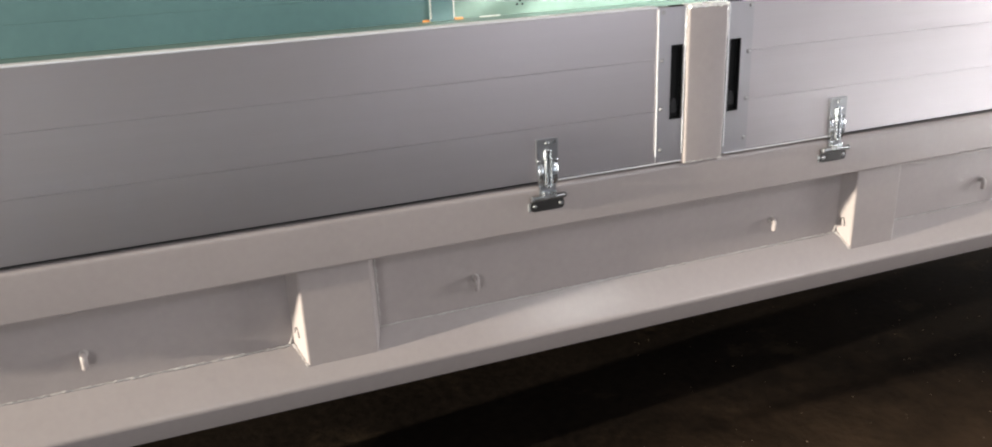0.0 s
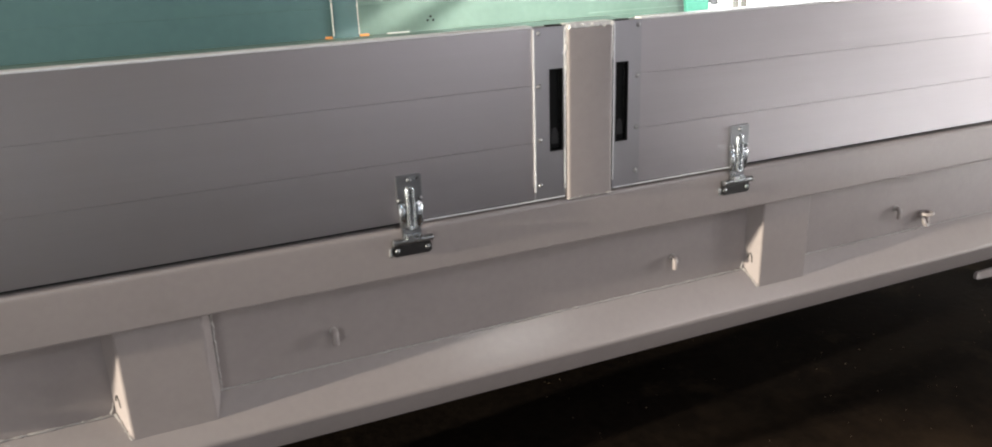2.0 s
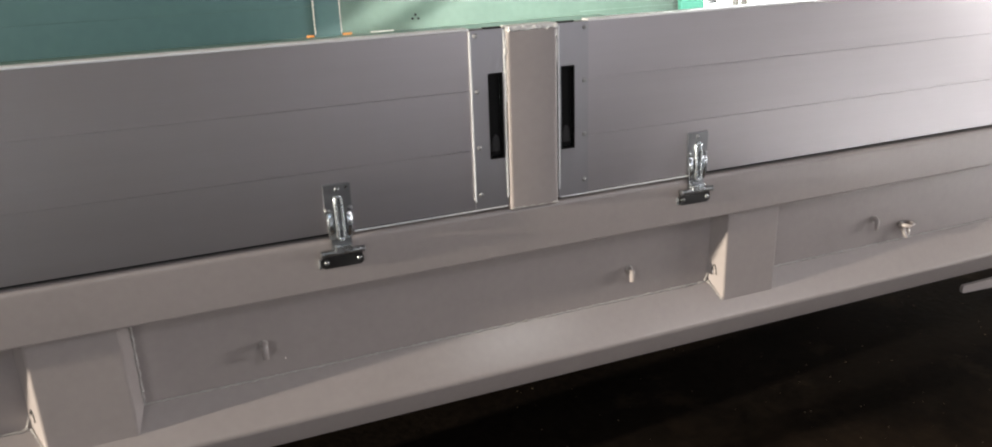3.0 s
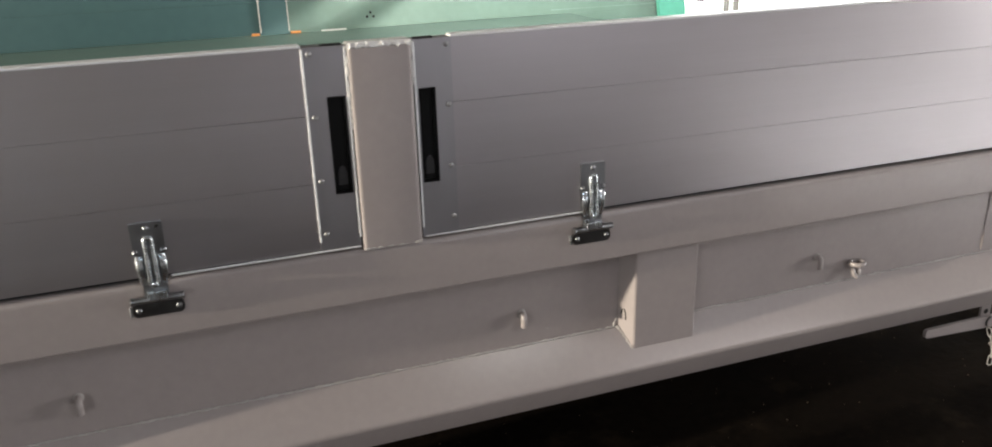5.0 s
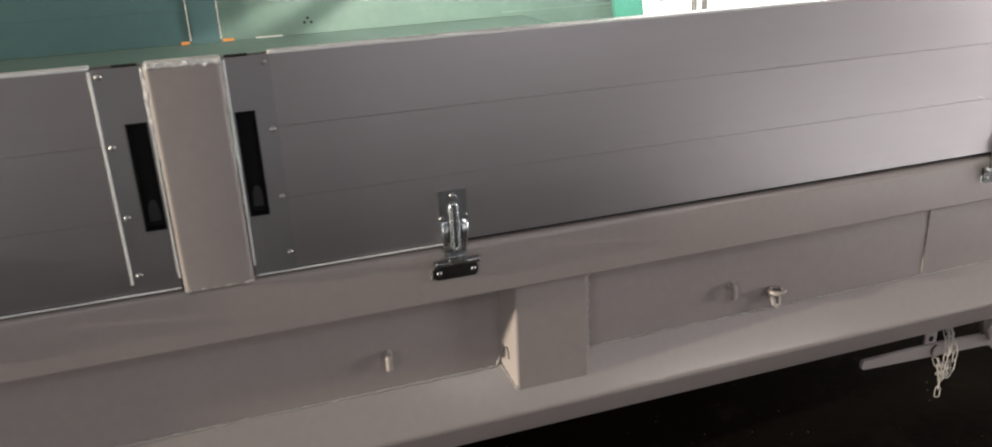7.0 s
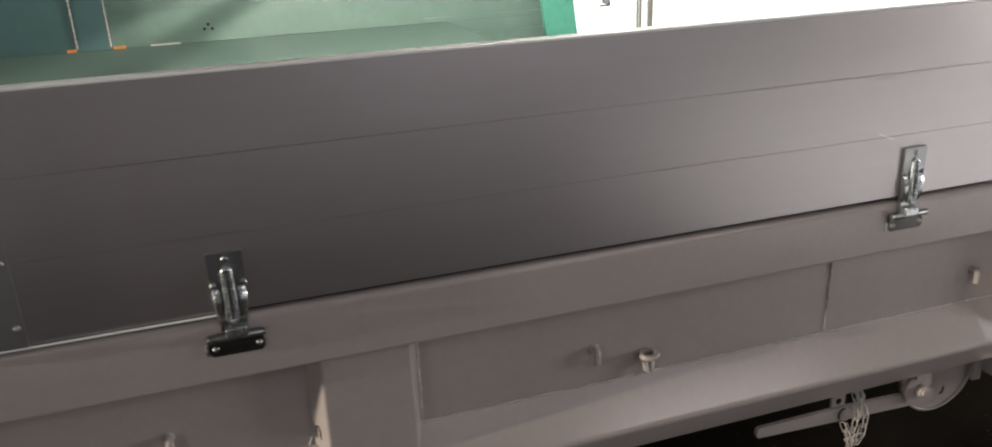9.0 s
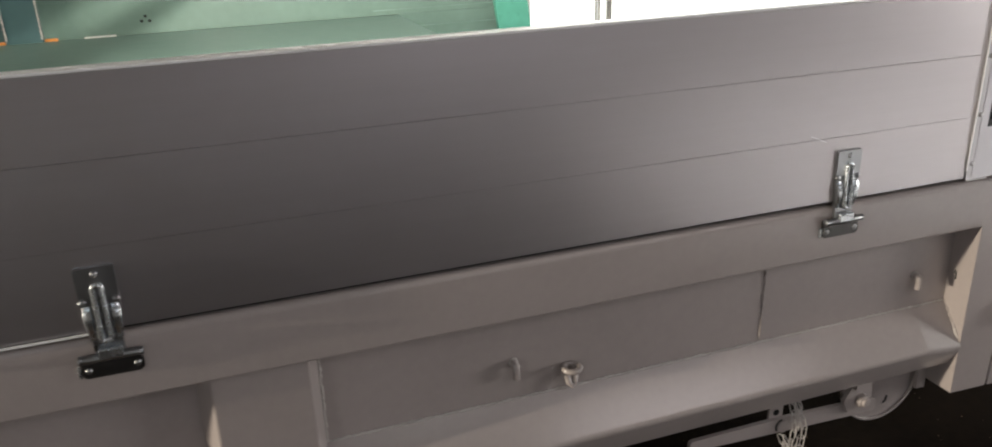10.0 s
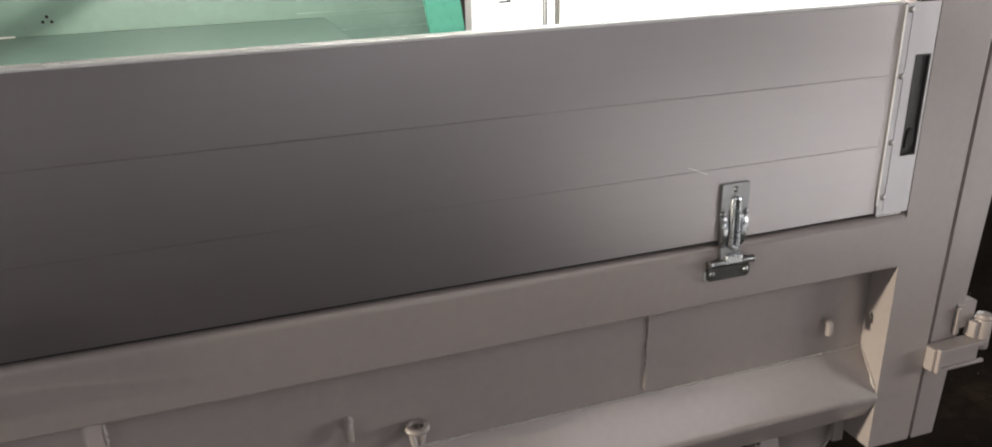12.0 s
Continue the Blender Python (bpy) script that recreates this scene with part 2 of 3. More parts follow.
def tube(points, radius, sides=8, closed=False, bm=None, wobble=0.0, rng=None):
    bm = bm or bmesh.new()
    pts = [Vector(p) for p in points]
    n = len(pts)
    rings, side = [], None
    for i, p in enumerate(pts):
        a = pts[i - 1] if (i or closed) else p
        b = pts[(i + 1) % n] if (i < n - 1 or closed) else p
        d = (b - a).normalized()
        if side is None:
            side = d.orthogonal().normalized()
        side = (side - d * side.dot(d)).normalized()
        up = d.cross(side)
        r = radius * (1 + (rng.uniform(-wobble, wobble) if rng else 0))
        rings.append([bm.verts.new(p + (side * math.cos(k * math.tau / sides) + up * math.sin(k * math.tau / sides)) * r) for k in range(sides)])
    for i in range(n if closed else n - 1):
        p, q = rings[i], rings[(i + 1) % n]
        for k in range(sides):
            bm.faces.new((p[k], p[(k + 1) % sides], q[(k + 1) % sides], q[k]))
    if not closed:
        bm.faces.new(rings[0][::-1])
        bm.faces.new(rings[-1])
    return bm


def disc(center, axis, radius, depth, sides=20, bevel=0.0, bm=None):
    bm = bm or bmesh.new()
    q = Vector((0, 0, 1)).rotation_difference(Vector(axis))
    m = Matrix.Translation(center) @ q.to_matrix().to_4x4()
    r = bmesh.ops.create_cone(bm, cap_ends=True, segments=sides, radius1=radius, radius2=radius, depth=depth, matrix=m)
    if bevel:
        es = [e for e in {e for v in r["verts"] for e in v.link_edges} if len(e.link_faces) == 2 and any(len(f.verts) > 4 for f in e.link_faces)]
        bmesh.ops.bevel(bm, geom=es, offset=bevel, segments=2, affect="EDGES", profile=0.5)
    return bm


def dome(center, radius, flat=0.5, bm=None):
    """A low round head on a face that looks towards -y."""
    bm = bm or bmesh.new()
    m = Matrix.Translation(center) @ Matrix.Diagonal((radius, radius * flat, radius, 1))
    bmesh.ops.create_uvsphere(bm, u_segments=12, v_segments=8, radius=1.0, matrix=m)
    return bm


def weld_line(a, b, radius, step=0.006, seed=1, gaps=0.0):
    rng = random.Random(seed)
    a, b = Vector(a), Vector(b)
    n = max(3, int((b - a).length / step))
    pts = [a.lerp(b, i / n) + Vector([rng.uniform(-1, 1) * radius * 0.3 for _ in range(3)]) for i in range(n + 1)]
    bm, run = bmesh.new(), []
    for p in pts:
        if rng.random() < gaps:
            if len(run) > 2:
                tube(run, radius, 6, bm=bm, wobble=0.6, rng=rng)
            run = []
        else:
            run.append(p)
    if len(run) > 2:
        tube(run, radius, 6, bm=bm, wobble=0.6, rng=rng)
    return bm


# ---- the hall ----
X0, X1, Y0, Y1, H = -14.0, 7.5, -9.0, 2.55, 5.0
tagged(part("floor", box(X0 - 0.3, X1 + 0.3, Y0 - 0.3, 8.0, -0.2, 0.0), CONCRETE), "dark brown stained concrete hall floor, near black for the truck's shade", "floor", kind="structure")
# Pale patches out of view, added for the aluminium sides to mirror.
tagged(part("floor_reflector", box(-4.6, 3.2, -8.4, -5.0, 0.0, 0.004), REFLECTOR), "unseen pale floor reflector south of the truck", "floor", kind="structure")
tagged(part("floor_reflector", box(2.8, X1, -4.4, -1.4, 0.0, 0.004), REFLECTOR), "unseen pale floor reflector off the truck's rear end", "floor", kind="structure")
tagged(part("ceiling", box(X0 - 0.3, X1 + 0.3, Y0 - 0.3, Y1 + 0.3, H, H + 0.2), ROOF), "grey hall roof", "ceiling", kind="structure")
tagged(part("wall_west", box(X0 - 0.25, X0, Y0, Y1, 0, H), WALLS), "plain dark grey hall wall", "wall", kind="structure")
bm = box(X1, X1 + 0.25, Y0, -5.3, 0, H)
mesh_box(bm, X1, X1 + 0.25, -3.6, -2.7, 0, H)
mesh_box(bm, X1, X1 + 0.25, -1.1, Y1, 0, H)
mesh_box(bm, X1, X1 + 0.25, -2.7, -1.1, 0, 0.7)
mesh_box(bm, X1, X1 + 0.25, -2.7, -1.1, 2.0, H)
mesh_box(bm, X1, X1 + 0.25, -5.3, -3.6, 2.5, H)
tagged(part("wall_east", bm, WALLS), "grey hall wall with an open door and a window", "wall", kind="structure")
bm = box(X0, -10.6, Y0 - 0.25, Y0, 0, H)
mesh_box(bm, -7.4, 2.4, Y0 - 0.25, Y0, 0, H)
# Gap left for the added southwest fill.
mesh_box(bm, -10.6, -7.4, Y0 - 0.25, Y0, 2.8, H)
mesh_box(bm, 5.6, X1, Y0 - 0.25, Y0, 0, H)
mesh_box(bm, 2.4, 5.6, Y0 - 0.25, Y0, 3.0, H)
tagged(part("wall_south", bm, WALLS), "dark grey hall wall with an open door and an added fill opening", "wall", kind="structure")
bm = box(X0, 2.22, Y1, Y1 + 0.25, 0, H)
mesh_box(bm, 5.7, X1, Y1, Y1 + 0.25, 0, H)
mesh_box(bm, 2.22, 5.7, Y1, Y1 + 0.25, 2.8, H)
mesh_box(bm, 2.22, 5.7, Y1, Y1 + 0.25, 0.0, 0.78)
tagged(part("wall_north", bm, WALLS), "grey hall wall with a bright window", "wall", kind="structure")

door = thing("window_1", "white framed window with bright daylight behind", "window", (2.22, Y1 + 0.06, 0.78), kind="structure")
for a, b in ((2.6310, 2.6345), (2.6940, 2.6985)):
    part("window_mullion", box(a, b, Y1 + 0.02, Y1 + 0.08, 0.78, 2.8, 0.001), MULLION, door, "thin grey window mullion")
bm = box(2.22, 2.26, Y1 + 0.02, Y1 + 0.08, 0.78, 2.8, 0.004)
mesh_box(bm, 5.66, 5.70, Y1 + 0.02, Y1 + 0.08, 0.78, 2.8, 0.004)
mesh_box(bm, 2.26, 5.66, Y1 + 0.02, Y1 + 0.08, 2.74, 2.8, 0.004)
part("window_frame", bm, WHITE, door, "white window frame")
for a, b in ((2.26, 2.631), (2.6345, 2.694), (2.6985, 5.66)):
    g = part("pane", box(a, b, Y1 + 0.045, Y1 + 0.051, 0.78, 2.74), GLASS, door, "clear glass pane")
    g.visible_shadow = False
bm = box(2.420, 2.430, Y1 - 0.04, Y1 + 0.045, 1.176, 1.36, 0.003)
mesh_box(bm, 2.370, 2.430, Y1 - 0.04, Y1 - 0.028, 1.170, 1.180, 0.003)
part("window_handle", bm, HANDLE, door, "dark grey angled window handle")
tagged(part("backdrop", box(-2.0, 10.0, 4.2, 4.25, 0.0, 6.0), DAY), "overexposed white daylight outside", "backdrop", kind="structure")

# ---- the truck bed ----
XF, XR = -2.6, 2.310
TOP, SIDE_B, SIDE_T = 1.0405, 1.051, 1.445
FAR = 2.37
bed = thing("truck_bed", "light grey painted steel tipper truck bed with welded side frame", "truck bed", (0, 1.2, 0.6))

beam = rounded([(0, 0.922), (0, TOP), (0.12, TOP), (0.12, 0.922)], [0.006, 0.016, 0.004, 0.004], 8)
part("side_beam", extrude_x(beam, XF, XR), PAINT, bed, "grey painted folded side rail", True)
part("web_plate", box(XF, XR, 0.066, 0.074, 0.60, 0.921), PAINT, bed, "grey painted web plate")
flange = rounded([(0.066, 0.713), (-0.009, 0.6255), (0.022, 0.558), (0.062, 0.548), (0.062, 0.556), (0.028, 0.565), (0.001, 0.6255), (0.066, 0.700)], [0, 0.010, 0.006, 0, 0, 0.004, 0.006, 0], 7)
bm = extrude_x(flange, XF, XR - 0.10)
extrude_x(flange, XR - 0.10, XR, bm)
for v in bm.verts:
    if v.co.x > XR - 0.001:
        v.co.y, v.co.z = max(v.co.y, -0.002), v.co.z - 0.012 * max(0.0, min(1.0, (0.066 - v.co.y) / 0.07)) * (v.co.z > 0.6)
bmesh.ops.remove_doubles(bm, verts=bm.verts, dist=0.0001)
part("lower_flange", bm, PAINT, bed, "glossy grey sloping lower rail", True)
part("weld_seam", weld_line((XF, 0.064, 0.712), (XR, 0.064, 0.712), 0.0022, seed=3), WELD, bed, "rough painted weld bead", True)
tagged(part("weld_flecks", weld_line((0.12, 0.0622, 0.7115), (2.25, 0.0622, 0.7115), 0.0014, 0.004, seed=33, gaps=0.34), WELD, bed, "", True), "pale flecks of paint on the weld bead", kind="stuff")
part("plate_joint", weld_line((1.782, 0.0652, 0.716), (1.782, 0.0652, 0.921), 0.0026, seed=5), PAINT, bed, "vertical painted weld bead", True)
# Added strip that blocks leaking light and darkens the gap.
part("gap_mask", box(XF, XR - 0.01, 0.012, 0.0295, 1.0425, 1.062), RUBBER, bed, "dark strip added to keep the gap under the drop sides black")
part("deck", box(XF, 1.56, 0.03, FAR + 0.02, 1.06, 1.178, 0.004), HAZED_TEAL, bed, "teal painted load floor, paled for glare")
part("deck_tail", box(1.5605, 2.20, 0.1255, 1.30, 1.0555, 1.178, 0.004), TEAL, bed, "teal painted end of the load floor")
part("rear_sill", box(1.5605, 2.20, 1.3005, FAR - 0.001, 1.0555, 1.075, 0.003), TEAL, bed, "low teal painted rear sill")
# Underframe and rails are unseen, put in to block light below the bed.
part("underframe", box(XF, 2.2, 0.125, FAR - 0.1, 0.86, 1.055), STEEL_DARK, bed, "dark steel underframe")
for y in (0.75, 1.55):
    part("chassis_rail", box(XF, 2.1, y, y + 0.08, 0.62, 0.858, 0.006), STEEL_DARK, bed, "dark steel chassis rail")


def wheel(x, y):
    o = rounded([(y, 0.20), (y, 0.46), (y + 0.22, 0.46), (y + 0.22, 0.20)], [0.01, 0.05, 0.05, 0.01], 4)
    bm = bmesh.new()
    rings = [[bm.verts.new((x + p[1] * math.cos(a), p[0], 0.461 + p[1] * math.sin(a))) for p in o] for a in [k * math.tau / 32 for k in range(32)]]
    for k, ring in enumerate(rings):
        nxt = rings[(k + 1) % 32]
        for i in range(len(ring)):
            bm.faces.new((ring[i], ring[(i + 1) % len(ring)], nxt[(i + 1) % len(ring)], nxt[i]))
    w = part("wheel", bm, RUBBER, bed, "black rubber truck tyre", True)
    part("rim", disc((x, y + 0.11, 0.461), (0, 1, 0), 0.205, 0.16, 28, 0.01), STEEL_DARK, w, "dark steel rim", True)


for y in (0.28, FAR - 0.42):
    wheel(-1.95, y)


def pocket(x0, x1):
    o = rounded([(x0, 0.024), (x1, 0.024), (x1 + 0.018, 0.066), (x0 - 0.024, 0.066)], [0.005, 0.005, 0, 0], 4)
    bm = bmesh.new()
    top = [bm.verts.new((p[0], p[1], 0.9215)) for p in o]
    low = [bm.verts.new((p[0], p[1], 0.713 - (0.066 - p[1]) * 1.174 - 0.001)) for p in o]
    n = len(o)
    bm.faces.new(top)
    bm.faces.new(low[::-1])
    for i in range(n):
        bm.faces.new((top[i], top[(i + 1) % n], low[(i + 1) % n], low[i]))
    p = part("stake_pocket", bm, PAINT, bed, "grey welded stake pocket")
    part("slot", tube([(x0 - 0.024 * (y - 0.024) / 0.042 - 0.0008, y, z) for y, z in ((0.056, 0.748), (0.053, 0.762), (0.049, 0.763), (0.046, 0.752), (0.0445, 0.735))], 0.0014, 6), STEEL_DARK, p, "dark drain slot", True)
    part("weld", weld_line((x0 - 0.025, 0.064, 0.714), (x0 - 0.002, 0.024, 0.664), 0.0024, 0.004, seed=7), WELD, p, "painted weld bead", True)
    part("weld", weld_line((x1 + 0.019, 0.065, 0.714), (x1 + 0.019, 0.065, 0.920), 0.0026, seed=8), WELD, p, "painted weld bead", True)
    part("weld", weld_line((x0 - 0.025, 0.066, 0.740), (x0 - 0.034, 0.065, 0.714), 0.0022, 0.004, seed=9), WELD, p, "painted weld bead", True)


pocket(-1.023, -0.850)
pocket(0.639, 0.806)


def rope_hook(x):
    p = part("rope_hook", tube([(x, 0.068, 0.795), (x, 0.056, 0.796), (x, 0.0515, 0.793), (x, 0.0495, 0.787), (x, 0.049, 0.780), (x, 0.049, 0.766)], 0.0076, 12), PAINT, bed, "grey painted bent rod rope hook", True)
    part("hook_pad", disc((x, 0.064, 0.795), (0, 1, 0), 0.010, 0.005, 14, 0.0015), WELD, p, "", True)


for x in (-1.505, -0.571, 0.365, 1.199, 2.204):
    rope_hook(x)
ring = part("lashing_eye", tube([(1.317 + 0.017 * math.cos(a), 0.046 + 0.017 * math.sin(a), 0.765) for a in [k * math.tau / 20 for k in range(20)]], 0.0062, 10, True), PAINT, bed, "grey painted lashing eye", True)
part("eye_shank", tube([(1.307, 0.066, 0.760), (1.307, 0.050, 0.748), (1.310, 0.044, 0.733), (1.317, 0.043, 0.726), (1.324, 0.044, 0.733), (1.327, 0.050, 0.748), (1.327, 0.066, 0.760)], 0.0062, 10), PAINT, ring, "", True)

# middle pillar with its ragged weld on top
pillar = part("middle_pillar", extrude_z(rounded([(0.002, -0.011), (0.125, -0.011), (0.125, 0.026), (0.002, 0.026)], [0.010, 0.011, 0.003, 0.003], 7), TOP - 0.001, 1.440), PAINT, bed, "grey painted box section pillar", True)
rng = random.Random(11)
cap = [(0.006 + 0.114 * i / 26, -0.0085 + rng.uniform(-0.002, 0.001), 1.443 + rng.uniform(-0.0025, 0.0015)) for i in range(27)]
part("cap_weld", tube(cap, 0.0045, 7, wobble=0.4, rng=rng), LIT_WELD, pillar, "lumpy weld along the pillar top, whitened for light from above", True)
part("cap_plate", extrude_y(rounded([(0.0015, 1.4405), (0.1255, 1.4405), (0.1255, 1.449), (0.0015, 1.449)], [0, 0, 0.006, 0.006], 4), -0.010, 0.024), LIT_WELD, pillar, "painted cap plate")
part("weld", weld_line((0.004, -0.010, TOP + 0.001), (0.122, -0.010, TOP + 0.001), 0.0022, seed=12), WELD, pillar, "painted weld bead", True)
# White beads paint the light along the pillar's rounded edges.
part("edge_bead", weld_line((0.001, -0.004, 1.285), (0.001, -0.004, 1.440), 0.0028, seed=13), LIT_WELD, pillar, "white bead painting the glint on the pillar edge", True)
part("edge_bead", weld_line((0.126, -0.003, 1.36), (0.126, -0.003, 1.440), 0.0030, seed=13), LIT_WELD, pillar, "white bead painting the glint on the pillar edge", True)

# rear post
bm = extrude_y([(XR, 0.486), (2.424, 0.482), (2.451, 1.62), (XR, 1.62)], 0.0, 0.14)
bmesh.ops.recalc_face_normals(bm, faces=bm.faces)
bmesh.ops.bevel(bm, geom=[e for e in bm.edges if all(v.co.x > XR + 0.05 for v in e.verts)], offset=0.0045, segments=3, affect="EDGES", profile=0.5)
post = part("rear_post", bm, PAINT, bed, "grey painted rear corner post")
part("slot", tube([(XR - 0.0006, 0.050, 0.788), (XR - 0.0006, 0.047, 0.797), (XR - 0.0006, 0.044, 0.792), (XR - 0.0006, 0.0435, 0.775)], 0.0022, 6), STEEL_DARK, post, "dark drain slot", True)
part("weld", weld_line((XR - 0.001, 0.064, 0.712), (XR - 0.001, 0.008, 0.640), 0.0024, 0.004, seed=14), PAINT, post, "painted weld bead", True)

part("weld", weld_line((XR - 0.002, 0.020, 0.655), (XR - 0.001, -0.003, 0.615), 0.0032, 0.004, seed=16), WELD, post, "pale weld bead at the rail end", True)

# far side of the bed
far_pillar = part("far_pillar", box(0.041, 0.168, FAR - 0.022, FAR + 0.06, 1.1775, 1.445, 0.004), TEAL, bed, "teal painted far pillar")
for x in (0.043, 0.166):
    part("edge_bead", weld_line((x, FAR - 0.022, 1.19), (x, FAR - 0.022, 1.444), 0.003, seed=15), WELD, far_pillar, "pale weld edge", True)
# Coloured blocks stand in for daylight leaking under the far side.
part("orange_glint", box(0.003, 0.037, FAR - 0.016, FAR - 0.004, 1.1785, 1.189, 0.002), ORANGE, far_pillar, "small orange block painting daylight under the far side")
part("orange_glint", box(0.172, 0.217, FAR - 0.016, FAR - 0.004, 1.1785, 1.189, 0.002), ORANGE, far_pillar, "small orange block painting daylight under the far side")
part("white_glint", box(0.31, 0.425, FAR - 0.012, FAR - 0.003, 1.1785, 1.185, 0.002), WHITE, bed, "short white strip painting daylight under the far side")


# ---- drop sides ----
def hinge(parent, cx):
    o = [(-0.0285, 1.158), (0.0285, 1.158), (0.0280, 1.100), (0.0250, 1.052), (0.0215, 1.034), (0.0215, 1.008), (-0.0215, 1.008), (-0.0215, 1.034), (-0.0250, 1.052), (-0.0280, 1.100)]
    h = part("hinge", extrude_y(rounded([(cx + a, b) for a, b in o], [0.003, 0.003, 0.002, 0.002, 0.002, 0, 0, 0.002, 0.002, 0.002], 3), -0.0085, -0.0018), ZINC, parent, "zinc plated strap hinge")
    for s in (-1, 1):
        bm = bmesh.new()
        rows = []
        for z, out, fwd in ((1.096, 0.0255, 0.0100), (1.088, 0.0262, 0.0150), (1.074, 0.0262, 0.0168), (1.058, 0.0252, 0.0160), (1.046, 0.0240, 0.0120), (1.038, 0.0230, 0.0092)):
            ring = [(out, -0.0086), (out + 0.0004, -fwd + 0.002), (out - 0.0022, -fwd), (0.0150, -fwd + 0.0006), (0.0132, -fwd + 0.0034), (0.0132, -0.0086)]
            rows.append([bm.verts.new((cx + s * a, b, z)) for a, b in ring])
        for p, q in zip(rows, rows[1:]):
            for k in range(6):
                bm.faces.new((p[k], p[(k + 1) % 6], q[(k + 1) % 6], q[k]))
        bm.faces.new(rows[0])
        bm.faces.new(rows[-1][::-1])
        part("ear", bm, LIT_ZINC, h, "curled zinc hinge ear brightened for its glint", True)
    ring = []
    for k in range(9):
        a = math.pi * k / 8
        ring.append((cx + 0.0056 * math.cos(a), -0.0112, 1.125 + 0.0056 * math.sin(a)))
    ring.append((cx - 0.0060, -0.0130, 1.085))
    for k in range(9):
        a = math.pi * (1 + k / 8)
        ring.append((cx + 0.0070 * math.cos(a), -0.0155, 1.045 + 0.0070 * math.sin(a)))
    ring.append((cx + 0.0060, -0.0130, 1.085))
    part("spring_strap", tube(ring, 0.0044, 10, True), LIT_ZINC, h, "bright zinc spring loop", True)
    part("spring_bed", extrude_y(rounded([(cx - 0.0105, 1.036), (cx + 0.0105, 1.036), (cx + 0.0085, 1.132), (cx - 0.0085, 1.132)], 0.005, 4), -0.0112, -0.0087), ZINC, h, "raised plate behind the spring loop")
    part("clip", box(cx - 0.0165, cx + 0.0195, -0.0195, -0.009, 1.008, 1.0255, 0.002), LIT_ZINC, h, "bright hinge clip")
    part("pin", disc((cx + 0.001, -0.0130, 1.010), (1, 0, 0), 0.0062, 0.086, 16, 0.001), ZINC, h, "zinc hinge pin", True)
    for x, r in ((cx - 0.0445, 0.0078), (cx + 0.0440, 0.0070)):
        part("pin_head", disc((x, -0.0130, 1.010), (1, 0, 0), r, 0.006, 16, 0.002), ZINC, h, "", True)
    br = [(-0.040, 0.974), (0.038, 0.974), (0.044, 0.979), (0.0445, 0.990), (0.042, 0.998), (0.043, 1.012), (-0.045, 1.012), (-0.044, 0.998), (-0.047, 0.990), (-0.046, 0.979)]
    part("bracket", extrude_y(rounded([(cx + a, b) for a, b in br], 0.002, 3), -0.0075, -0.0005), SHADED_ZINC, h, "zinc hinge bracket darkened for the floor it mirrors")
    part("bracket_lip", box(cx - 0.0525, cx - 0.0472, -0.0068, -0.0008, 0.976, 0.996, 0.001, 1), LIT_ZINC, h, "zinc bracket edge brightened for the light on it")
    for a, b, y in ((0.0, 1.147, -0.0085), (-0.0240, 1.103, -0.0088), (0.0240, 1.103, -0.0088), (-0.036, 0.988, -0.0075), (0.035, 0.988, -0.0075)):
        part("screw", dome((cx + a, y, b), 0.0058, 0.75), ZINC, h, "", True)


def latch(parent, x0, x1, face, z0=1.163, z1=1.352):
    bm = box(x0 + 0.0022, x1 - 0.0022, face, face + 0.0025, z0 + 0.0022, z1 - 0.0022, 0.0008, 1)
    t = 0.0022
    for a, b, c, d in ((x0, x0 + t, z0, z1), (x1 - t, x1, z0, z1), (x0 + t, x1 - t, z0, z0 + t), (x0 + t, x1 - t, z1 - t, z1)):
        mesh_box(bm, a, b, -0.0062, 0.0085, c, d)
    flush = face < 0
    # Flush rear latch goes grey: the light on it is in the colour.
    l = part("latch", bm, PADDLE if flush else BLACK, parent, "black side latch greyed for the light it catches" if flush else "black recessed side latch")
    cx, w, n = (x0 + x1) / 2 + 0.001, (x1 - x0) * 0.27, 20
    o = []
    for k in range(n + 1):
        a = math.pi * k / n
        o.append((cx + w * math.cos(a), z0 + 0.030 + 0.022 * math.sin(a)))
    o += [(cx - w, z0 + 0.014), (cx + w, z0 + 0.014)]
    part("paddle", extrude_y(o, face - 0.0030, face + 0.0001), BLACK if flush else PADDLE, l, "arched latch paddle")


def holed_plate(xs, zs, y0, y1):
    """A plate in the xz plane with one rectangular hole right through it."""
    bm = bmesh.new()
    v = {(i, k, s): bm.verts.new((xs[i], (y0, y1)[s], zs[k])) for i in range(4) for k in range(4) for s in range(2)}
    for s in range(2):
        for i in range(3):
            for k in range(3):
                if (i, k) != (1, 1):
                    bm.faces.new([v[i, k, s], v[i + 1, k, s], v[i + 1, k + 1, s], v[i, k + 1, s]])
    ring = [(0, 0), (1, 0), (2, 0), (3, 0), (3, 1), (3, 2), (3, 3), (2, 3), (1, 3), (0, 3), (0, 2), (0, 1)]
    for loop in (ring, [(1, 1), (2, 1), (2, 2), (1, 2)]):
        for a, b in zip(loop, loop[1:] + loop[:1]):
            bm.faces.new([v[(*a, 0)], v[(*b, 0)], v[(*b, 1)], v[(*a, 1)]])
    return bm


